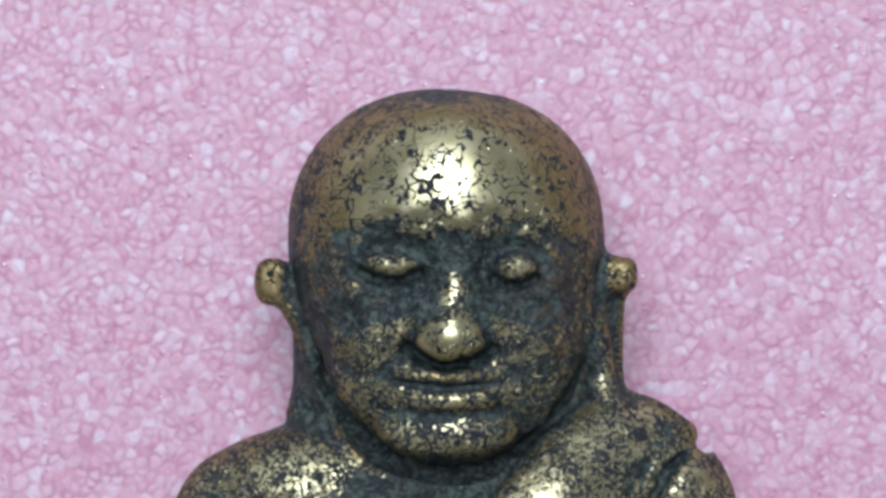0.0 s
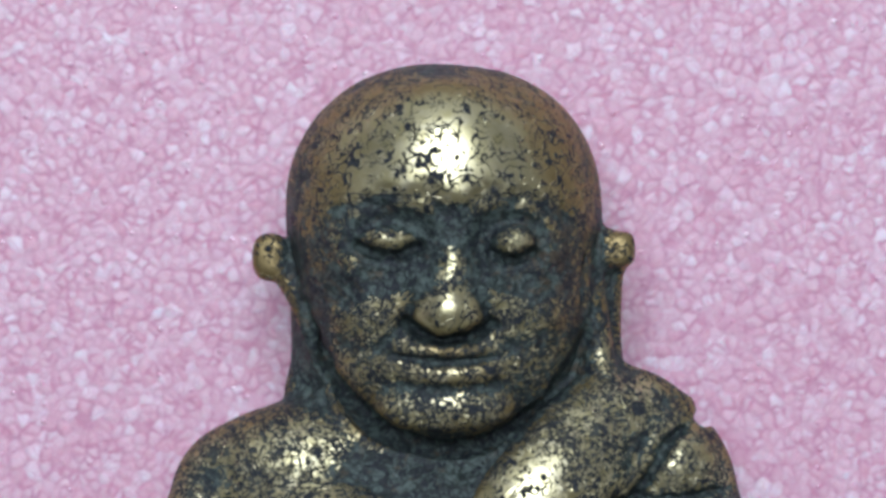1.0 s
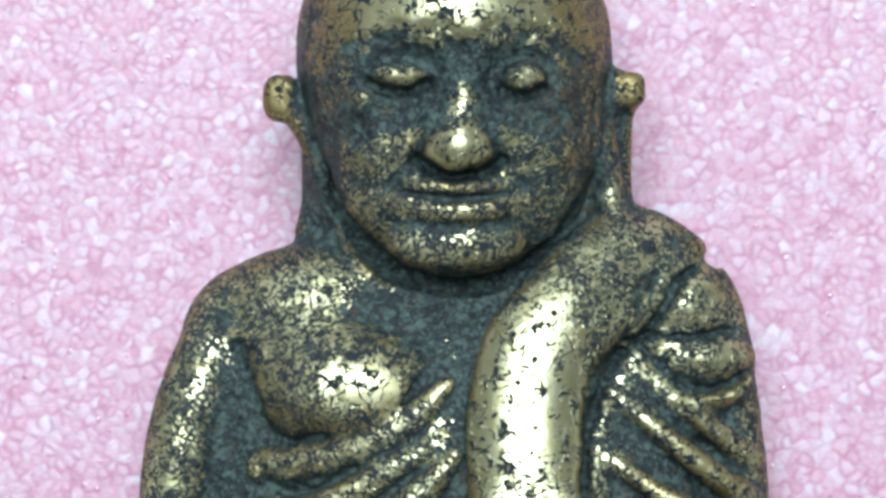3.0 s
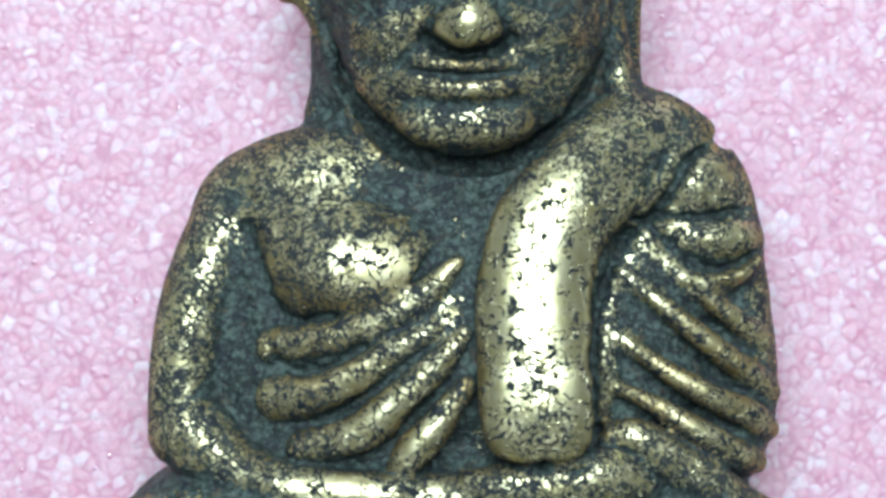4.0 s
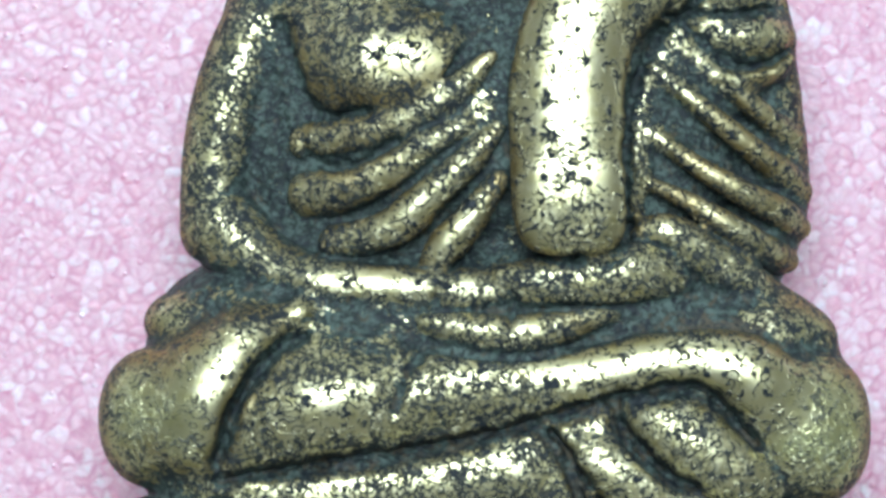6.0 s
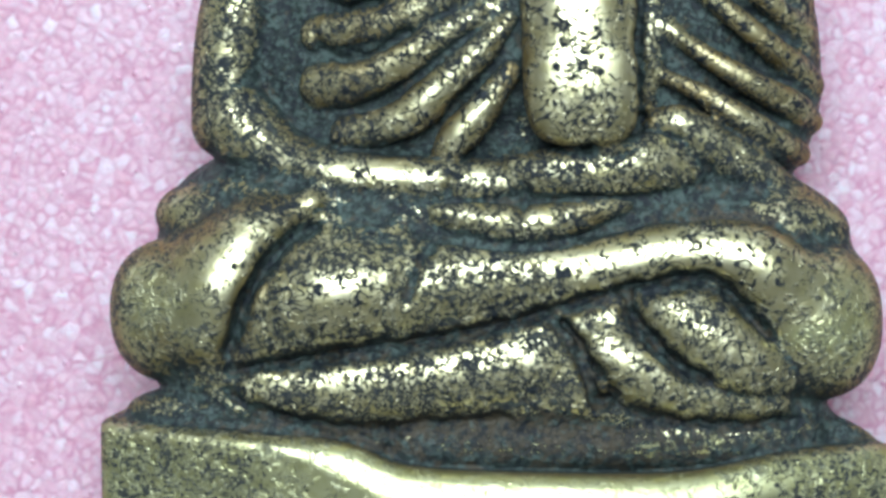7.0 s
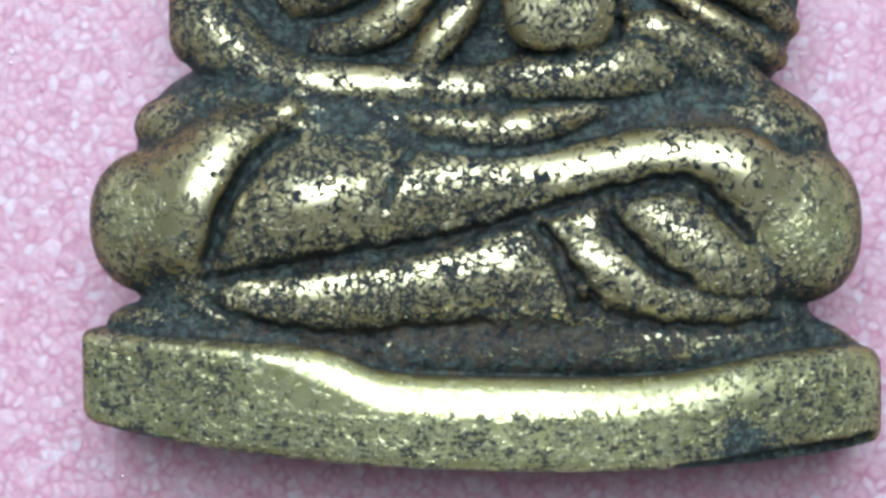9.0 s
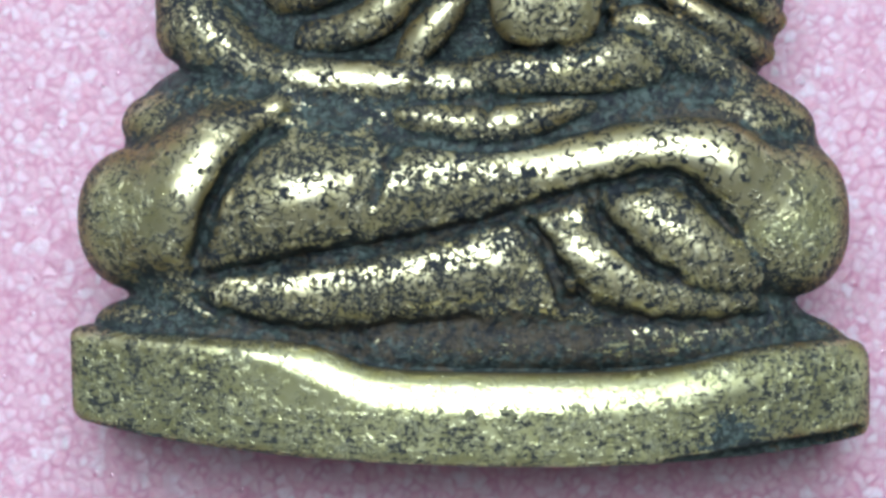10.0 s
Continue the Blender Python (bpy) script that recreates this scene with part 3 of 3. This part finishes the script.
engrave([(0.35, -14.2), (0.5, -14.7), (0.35, -15.2)], 0.1, 0.15)
engrave([(-1.6, -14.6), (-1.35, -14.1), (-1.0, -13.6)], 0.1, 0.12)
engrave([(2.1, -13.5), (2.6, -13.75), (3.2, -13.6)], 0.1, 0.12)
# the lines that part the crossed legs
engrave([(-4.9, -15.47), (-5.48, -15.76), (-6.2, -16.62), (-6.78, -17.63), (-7.21, -18.64)], 0.16, 0.18)
engrave([(-7.07, -19.22), (-5.77, -18.94), (-3.75, -18.58), (-2.01, -18.34), (0.01, -17.94), (1.45, -17.5), (2.9, -17.07), (4.34, -16.79), (5.21, -16.79), (5.93, -17.51), (6.65, -18.31)], 0.14, 0.22)
engrave([(1.45, -17.94), (2.17, -18.95), (2.75, -19.82)], 0.14, 0.3)
engrave([(3.04, -17.22), (3.33, -17.94), (4.34, -18.95), (5.21, -19.39)], 0.14, 0.25)
engrave([(-7.22, -19.65), (-6.5, -20.1), (-4.91, -20.55), (-3.2, -20.75)], 0.15, 0.25)
engrave([(2.3, -19.9), (3.6, -20.35), (5.6, -20.6), (7.4, -20.5)], 0.15, 0.25)
engrave([(-1.86, -15.91), (-2.3, -16.49), (-2.59, -17.35)], 0.14, 0.15)
# lids, nostrils and the closed mouth
engrave([(-2.05, -0.6), (-1.3, -0.84), (-0.55, -0.6)], 0.11, 0.25)
engrave([(1.32, -0.75), (1.86, -0.98), (2.42, -0.74)], 0.11, 0.25)
engrave([(-0.8, -2.6), (-0.4, -2.88), (0.17, -2.98), (0.75, -2.88), (1.15, -2.6)], 0.12, 0.25)
# brow folds and furrows at the nose
engrave([(-2.6, 0.3), (-1.6, 0.62), (-0.4, 0.72), (0.35, 0.35), (1.1, 0.7), (2.2, 0.62), (3.1, 0.15)], 0.22, 0.1)
engrave([(-0.7, -2.2), (-1.1, -2.75), (-1.55, -3.2)], 0.13, 0.1)
engrave([(1.1, -2.2), (1.5, -2.75), (1.85, -3.2)], 0.13, 0.1)
# a nick along the lower edge of the base
tube([(4.6, -24.1, 7.0, 0.05), (6.2, -24.0, 6.6, 0.15), (8.0, -23.8, 6.1, 0.2), (9.8, -23.52, 5.2, 0.18)], k=0.06, flat=0.4, cut=True)


def flat_back():
    """The back is ground flat, so that the figure lies still."""
    box, x, y, z = region((-11.4, -25.4, -0.6), (11.4, 5.2, 0.6))
    blend(box, (z - 0.05) + 0 * x + 0 * y, 0.1, True)



def rough_casting(small):
    """The skin of the casting: shallow dents, and a fine grain."""
    rng = np.random.default_rng(7)
    # what is handled most has been rubbed smooth
    calm = 1 - 0.75 * np.clip((AXIS[2] - 6.2) / 0.8, 0, 1)[None, None, :]
    calm = np.minimum(calm, 1 - 0.9 * np.clip((-21.2 - AXIS[1]) / 0.6, 0, 1)[None, :, None])
    calm = calm * np.clip(0.75 - small / 0.05, 0.35, 1.5)
    knees = np.clip((np.abs(AXIS[0]) - 6.3) / 0.8, 0, 1)[:, None] * np.clip((-15.6 - AXIS[1]) / 0.6, 0, 1)[None, :]
    calm = calm * (1 - 0.8 * knees)[:, :, None]
    for reach, depth in ((9, 0.016), (5, 0.014), (2, 0.008)):
        grain = softened(softened(rng.standard_normal(field.shape, dtype=np.float32), reach), reach)
        field[...] += depth * calm * grain / grain.std()


def sample(values, places):
    """A field's values between its grid's points."""
    at = np.clip((places - LOW) / STEP, 0, COUNT - 1.001)
    base = at.astype(int)
    part = at - base
    out = np.zeros(len(places))
    for i in (0, 1):
        for j in (0, 1):
            for k in (0, 1):
                share = np.abs(1 - i - part[:, 0]) * np.abs(1 - j - part[:, 1]) * np.abs(1 - k - part[:, 2])
                out += share * values[base[:, 0] + i, base[:, 1] + j, base[:, 2] + k]
    return out


# where touch and cloth have rubbed the skin, or grime has kept it; some ovals paint shade or highlights
WORN_OR_SHADED, BARE, RUSTY, DULL = [], [], [], []


def worn_or_shaded(x, y, wide, tall, more):
    """An oval that is rubbed more than its shape alone would make it, or less; a few paint shade or a highlight."""
    WORN_OR_SHADED.append((x, y, wide, tall, more))


def bare(x, y, wide, tall, more):
    """An oval that is rubbed through to the metal; a few follow a highlight to strengthen it."""
    BARE.append((x, y, wide, tall, more))


def rusty(x, y, wide, tall, more):
    """An oval where the patina has turned brown."""
    RUSTY.append((x, y, wide, tall, more))


def dull(x, y, wide, tall, more):
    """An oval where the metal is browner."""
    DULL.append((x, y, wide, tall, more))


worn_or_shaded(-1.21, -0.71, 1.09, 1.09, -0.75)
worn_or_shaded(1.85, -0.78, 1.09, 1.09, -0.75)
worn_or_shaded(0.3, 0.16, 1.31, 0.66, -0.3)
worn_or_shaded(-1.57, -1.54, 0.88, 0.88, -0.3)
worn_or_shaded(2.11, -1.54, 0.88, 0.88, -0.3)
worn_or_shaded(-3.54, -6.99, 2.19, 2.19, 0.2)
worn_or_shaded(-6.06, -6.69, 1.31, 1.31, 0.2)
worn_or_shaded(-0.86, -6.14, 1.61, 1.61, -0.3)
worn_or_shaded(-3.52, -3.74, 0.88, 0.88, -0.3)
worn_or_shaded(6.41, -23.33, 0.55, 0.55, -0.6)
worn_or_shaded(7.72, -21.75, 0.66, 0.66, -0.35)
# shadow gap under the base's left end, painted as dark patina
worn_or_shaded(-8.97, -23.07, 0.88, 0.35, -0.5)
# darkness inside the nick, painted as patina
worn_or_shaded(6.62, -23.88, 2.19, 0.26, -0.5)
worn_or_shaded(-0.35, 3.98, 0.88, 0.26, -0.4)
worn_or_shaded(4.76, -9.2, 1.02, 1.64, -0.1)
worn_or_shaded(5.09, -15.38, 1.31, 0.66, -0.3)
worn_or_shaded(0.2, -1.72, 0.88, 0.88, -0.2)
worn_or_shaded(4.12, -2.87, 0.44, 1.09, -0.3)
worn_or_shaded(-8.64, -17.59, 1.9, 1.9, 0.25)
worn_or_shaded(7.82, -17.85, 2.19, 2.19, 0.3)
worn_or_shaded(-7.09, -22.07, 3.8, 1.14, 0.25)
worn_or_shaded(-0.6, -22.92, 4.67, 1.03, 0.32)
worn_or_shaded(7.06, -22.18, 2.92, 1.17, 0.3)
worn_or_shaded(0.14, -21.19, 4.82, 0.58, -0.3)
# both ears darkened, as they turn from the lamp
worn_or_shaded(-4.24, -0.84, 0.66, 0.66, -0.2)
worn_or_shaded(4.44, -0.66, 0.66, 0.66, -0.35)
worn_or_shaded(-1.36, -2, 0.61, 0.61, 0.4)
worn_or_shaded(1.7, -1.98, 0.53, 0.53, 0.45)
worn_or_shaded(0.09, -5.03, 1.61, 0.64, 0.15)
# extra metal over the ribs to broaden their highlights
worn_or_shaded(-2.63, -12.92, 2.92, 1.75, 0.22)
worn_or_shaded(-3.21, -14.22, 3.65, 0.91, 0.15)
worn_or_shaded(1.64, -14.05, 2.63, 0.92, 0.2)
worn_or_shaded(8.81, -21.11, 0.88, 0.88, -0.5)
worn_or_shaded(-1.89, -10.61, 4.82, 4.34, 0.14)
worn_or_shaded(6.76, -23.85, 1.31, 0.53, -0.4)
worn_or_shaded(5.33, -10.07, 2.19, 3.07, 0.15)
worn_or_shaded(-1.73, -6.42, 3.5, 1.75, 0.14)
worn_or_shaded(-0.28, -5.97, 1.9, 0.66, -0.4)
worn_or_shaded(3.6, -5.6, 1.4, 1.2, 0.05)
worn_or_shaded(-2.2, -0.1, 0.6, 0.5, -0.4)
bare(0.4, 2, 3.6, 1.7, 0.75)
bare(1.9, -9.6, 1.35, 3.4, 0.75)
bare(-8.6, -17.4, 1.5, 1.6, 0.35)
bare(7.6, -17.4, 2, 1.7, 0.4)
bare(4, -16.2, 3, 0.6, 0.55)
bare(-7, -22.2, 3.6, 1.2, 0.12)
bare(0, -22.6, 5, 1.1, 0.22)
bare(7, -22.4, 2.8, 1.1, 0.1)
# clean metal laid along the rim's highlight so that it runs unbroken
bare(0, -22.15, 5.5, 0.5, 0.9)
bare(-4.6, -21.5, 1.3, 0.5, 0.5)
bare(-2.2, -12, 1, 1, 0.4)
bare(-1, -12.9, 0.7, 0.8, 0.3)
bare(0.2, -2.3, 0.7, 0.5, 0.55)
# strengthens the highlight on the chest
bare(-2.4, -8.35, 1, 0.6, 0.65)
bare(-7, -16.7, 0.8, 1.3, 0.65)
bare(-3.4, -14.15, 1.6, 0.4, 0.45)
bare(-4.5, -0.85, 0.6, 0.7, 0.3)
bare(4.65, -0.6, 0.6, 0.6, 0.3)
rusty(1.0, -21.0, 7.0, 0.6, 0.9)
rusty(6.2, -15.4, 1.8, 0.7, 1.0)
rusty(-7.9, -15.4, 1.4, 0.6, 1.0)
rusty(3.2, -1.0, 0.9, 2.4, 1.0)
rusty(-3.0, -1.5, 1.0, 2.0, 0.7)
rusty(-1.5, -20.0, 5.0, 0.8, 0.5)
rusty(0, -18.5, 9, 2.5, 0.7)
# ears turned away from the lamp: their missing highlight is painted as brown metal
dull(-4.5, -0.9, 0.7, 0.8, 1.5)
dull(4.7, -0.7, 0.7, 0.7, 1.5)
worn_or_shaded(-1.3, -0.35, 0.7, 0.3, 0.2)
worn_or_shaded(1.86, -0.4, 0.55, 0.35, 0.2)
worn_or_shaded(-3.4, -3, 0.5, 1.2, -1.0)
worn_or_shaded(0, -6.3, 1.5, 0.5, -0.8)
worn_or_shaded(-4.3, -11, 0.8, 1.5, -0.25)
# widens the highlight on the thigh
bare(-4.4, -17.3, 1.6, 0.7, 0.4)
worn_or_shaded(-5.55, -9.5, 0.35, 1.5, -0.5)
bare(-1.35, -2, 0.5, 0.35, 0.3)
bare(1.7, -1.98, 0.45, 0.4, 0.3)
worn_or_shaded(0.2, -3.2, 1.5, 0.3, -0.5)
dull(-3.4, 0.5, 1.2, 2.5, 0.4)
dull(3.4, 0.5, 1.0, 2.5, 0.4)
dull(-4.2, -9.3, 1.6, 0.9, 0.4)
dull(-4.0, -11.4, 1.2, 1.6, 0.4)
dull(-6.6, -13.0, 1.2, 0.9, 0.3)


def statue():
    near = np.clip(field, -0.9, 0.9)
    small, large = softened(near, 5), softened(near, 12)
    rough_casting(small)
    flat_back()
    verts, faces = surface()
    proud = sample(small, verts) / 0.10 + sample(large, verts) / 0.42
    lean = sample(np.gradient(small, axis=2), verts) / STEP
    handled = np.clip((verts[:, 2] - 6.5) / 0.9, 0, 1)
    rubbed = 0.2 + 0.46 * proud + 0.2 * handled
    for x, y, wide, tall, more in WORN_OR_SHADED:
        rubbed += more * np.exp(-(((verts[:, 0] - x) / wide) ** 2) - ((verts[:, 1] - y) / tall) ** 2)
    # less rubbed along the lower edge of the base
    sole = -23.15 - 0.98 * np.clip(1 - (np.abs(verts[:, 0] + 0.15) / 10.4) ** 2.2, 0, 1) ** 0.8 - 0.04 * verts[:, 0]
    rubbed -= 0.7 * np.exp(-(((verts[:, 1] - sole) / 0.14) ** 2)) * (verts[:, 1] < -22)
    cap = 0.42 + 0.06 * handled + 0.3 * np.clip(proud - 0.6, 0, 1)
    for x, y, wide, tall, more in BARE:
        gain = more * np.exp(-(((verts[:, 0] - x) / wide) ** 4) - ((verts[:, 1] - y) / tall) ** 4)
        gain = gain * np.clip(proud + 0.5, 0, 1)
        rubbed, cap = rubbed + gain, cap + gain
    # gold facing up, brown sides as painted shade; handled heights gain some gold
    lit_or_handled = np.clip(1.6 * lean - 0.4, 0, 1) * 0.85 + 0.25 * handled
    oxide = np.zeros(len(verts))
    for marks, zones, sign in ((oxide, RUSTY, 1), (lit_or_handled, DULL, -1)):
        for x, y, wide, tall, more in zones:
            marks += sign * more * np.exp(-(((verts[:, 0] - x) / wide) ** 2) - ((verts[:, 1] - y) / tall) ** 2)
    brushed = np.clip((-20.6 - verts[:, 1]) / 0.6, 0, 1) + np.exp(-(((verts[:, 0] - 7.8) / 0.9) ** 2) - ((verts[:, 1] + 18.3) / 0.35) ** 2)
    brushed += 0.7 * np.exp(-(((np.abs(verts[:, 0]) - 8.9) / 1.1) ** 2) - ((verts[:, 1] + 17.8) / 1.6) ** 2)
    ob = mesh_object("statue", verts, faces, bronze_material(), {"rubbed": np.clip(rubbed, -0.5, cap), "lit_or_handled": lit_or_handled, "oxide": oxide, "brushed": brushed})
    return tagged(ob, "small cast bronze seated figurine, rubbed golden over blue-green patina", "statue")


statue()


# ---- the foam sheet ----
def foam_sheet():
    rng = np.random.default_rng(4)
    size = 0.26
    gx, gy = np.arange(-16.0, 16.01, 0.05), np.arange(-31.0, 11.01, 0.05)
    nx, ny = int(36 / size) + 4, int(48 / size) + 4
    seeds = np.stack(np.meshgrid(np.arange(nx), np.arange(ny), indexing="ij"), -1) * size + rng.uniform(0.0, size, (nx, ny, 2)) + (-18.0, -34.0)
    seeds[rng.random((nx, ny)) < 0.35] = 99.0
    tone = rng.random((nx, ny)) ** 1.5
    swell = rng.uniform(0.5, 1.3, (nx, ny))
    X, Y = np.meshgrid(gx, gy, indexing="ij")
    WX = X + 0.018 * np.sin(Y * 9.1 + 2 * np.sin(X * 3.7)) + 0.012 * np.sin(Y * 17.3 + X * 5.1)
    WY = Y + 0.018 * np.sin(X * 8.3 + 2 * np.sin(Y * 4.1)) + 0.012 * np.sin(X * 19.1 - Y * 6.3)
    I, J = ((WX + 18.0) / size).astype(int), ((WY + 34.0) / size).astype(int)
    best, second = np.full(X.shape, 9.0), np.full(X.shape, 9.0)
    owner = np.zeros(X.shape, int)
    for di in range(-2, 3):
        for dj in range(-2, 3):
            a, b = np.clip(I + di, 0, nx - 1), np.clip(J + dj, 0, ny - 1)
            away = np.hypot(WX - seeds[a, b, 0], WY - seeds[a, b, 1])
            closer = away < best
            second = np.where(closer, best, np.minimum(second, away))
            owner = np.where(closer, a * ny + b, owner)
            best = np.where(closer, away, best)
    gap = second - best
    lean = rng.normal(0, 0.02, (nx * ny, 2)) + rng.normal(0, 0.07, (nx * ny, 2)) * (rng.random((nx * ny, 1)) < 0.08)
    heart = np.nan_to_num(seeds.reshape(-1, 2))[owner]
    tilt = np.clip((WX - heart[..., 0]) * lean[owner, 0] + (WY - heart[..., 1]) * lean[owner, 1], -0.03, 0.03) * np.clip(gap / 0.1, 0, 1)
    wall = np.clip(1 - gap / 0.2, 0, 1) ** 1.3
    dome = (1 - (1 - np.clip(gap / 0.3, 0, 1)) ** 2) * 0.013 * swell.ravel()[owner]
    Z = dome + tilt - 0.012
    count = X.size
    verts = np.stack([X.ravel(), Y.ravel(), Z.ravel()], 1)
    index = np.arange(count).reshape(X.shape)
    faces = np.stack([index[:-1, :-1], index[1:, :-1], index[1:, 1:], index[:-1, 1:]], -1).reshape(-1, 4)
    # the sides and the underside of the sheet
    border = np.concatenate([index[:, 0], index[-1, 1:], index[-2::-1, -1], index[0, -2:0:-1]])
    under = verts[border] * (1, 1, 0) + (0, 0, -3.0)
    lower = count + np.arange(len(border))
    skirt = np.stack([border, lower, np.roll(lower, -1), np.roll(border, -1)], 1)
    verts = np.concatenate([verts, under])
    marks = {"cell_wall": np.concatenate([wall.ravel(), np.zeros(len(border))]), "cell_tone": np.concatenate([tone.ravel()[owner].ravel(), np.zeros(len(border))])}
    mesh = mesh_object("foam_sheet", verts, np.concatenate([faces, skirt[:, ::-1]]), foam_material(), marks)
    return tagged(mesh, "pink closed-cell packing foam sheet with a pale bubbly surface", "foam sheet", kind="structure")


foam_sheet()


# ---- unseen table and room, added to shape bounce light and reflections ----
def plain_material(name, low, high, scale, rough):
    n = Nodes(name)
    n.put(n.mix(n.noise(scale, 4, 0.6), low, high), n.shader.inputs["Base Color"])
    n.put(rough, n.shader.inputs["Roughness"])
    n.put(n.bump(n.noise(scale * 20, 3, 0.6), 0.2, 0.0005), n.shader.inputs["Normal"])
    return n.mat


def slab(name, low, high, material, label):
    bm = bmesh.new()
    bmesh.ops.create_cube(bm, size=1.0)
    low, high = Vector(low), Vector(high)
    bmesh.ops.transform(bm, matrix=Matrix.LocRotScale((low + high) / 2, None, high - low), verts=bm.verts)
    mesh = bpy.data.meshes.new(name)
    bm.to_mesh(mesh)
    bm.free()
    mesh.materials.append(material)
    return tagged(new(name, mesh), label, kind="structure")


paint = plain_material("wall_paint", (0.3, 0.29, 0.28), (0.36, 0.35, 0.34), 6, 0.8)
dark = plain_material("dimmer_paint", (0.2, 0.19, 0.175), (0.25, 0.24, 0.22), 6, 0.8)
white = plain_material("reflector_paint", (0.68, 0.68, 0.68), (0.75, 0.75, 0.75), 5, 0.85)
grey = plain_material("ceiling_paint", (0.29, 0.29, 0.29), (0.34, 0.34, 0.34), 5, 0.85)
board = plain_material("table_board", (0.42, 0.4, 0.37), (0.5, 0.48, 0.45), 30, 0.5)
slab("table_top", (-1.4, -0.7, -0.04), (1.4, 1.4, -0.003), board, "unseen pale grey table top added under the foam")
# bright wall beyond the crown, added to light upper slopes
slab("reflector_wall_north", (-1.4, 1.4, -0.04), (1.4, 1.5, 1.7), white, "unseen white wall added as a reflector")
# dark wall set close by to darken reflections in lower slopes
slab("dimmer_wall_south", (-1.4, -0.8, -0.04), (1.4, -0.7, 1.7), dark, "unseen dark grey wall added to darken reflections")
slab("added_wall_east", (1.4, -0.8, -0.04), (1.5, 1.5, 1.7), paint, "unseen grey wall added to close in the light")
slab("added_wall_west", (-1.5, -0.8, -0.04), (-1.4, 1.5, 1.7), paint, "unseen grey wall added to close in the light")
slab("ceiling", (-1.5, -0.8, 1.7), (1.5, 1.5, 1.8), grey, "unseen grey ceiling added to throw back the lamp")
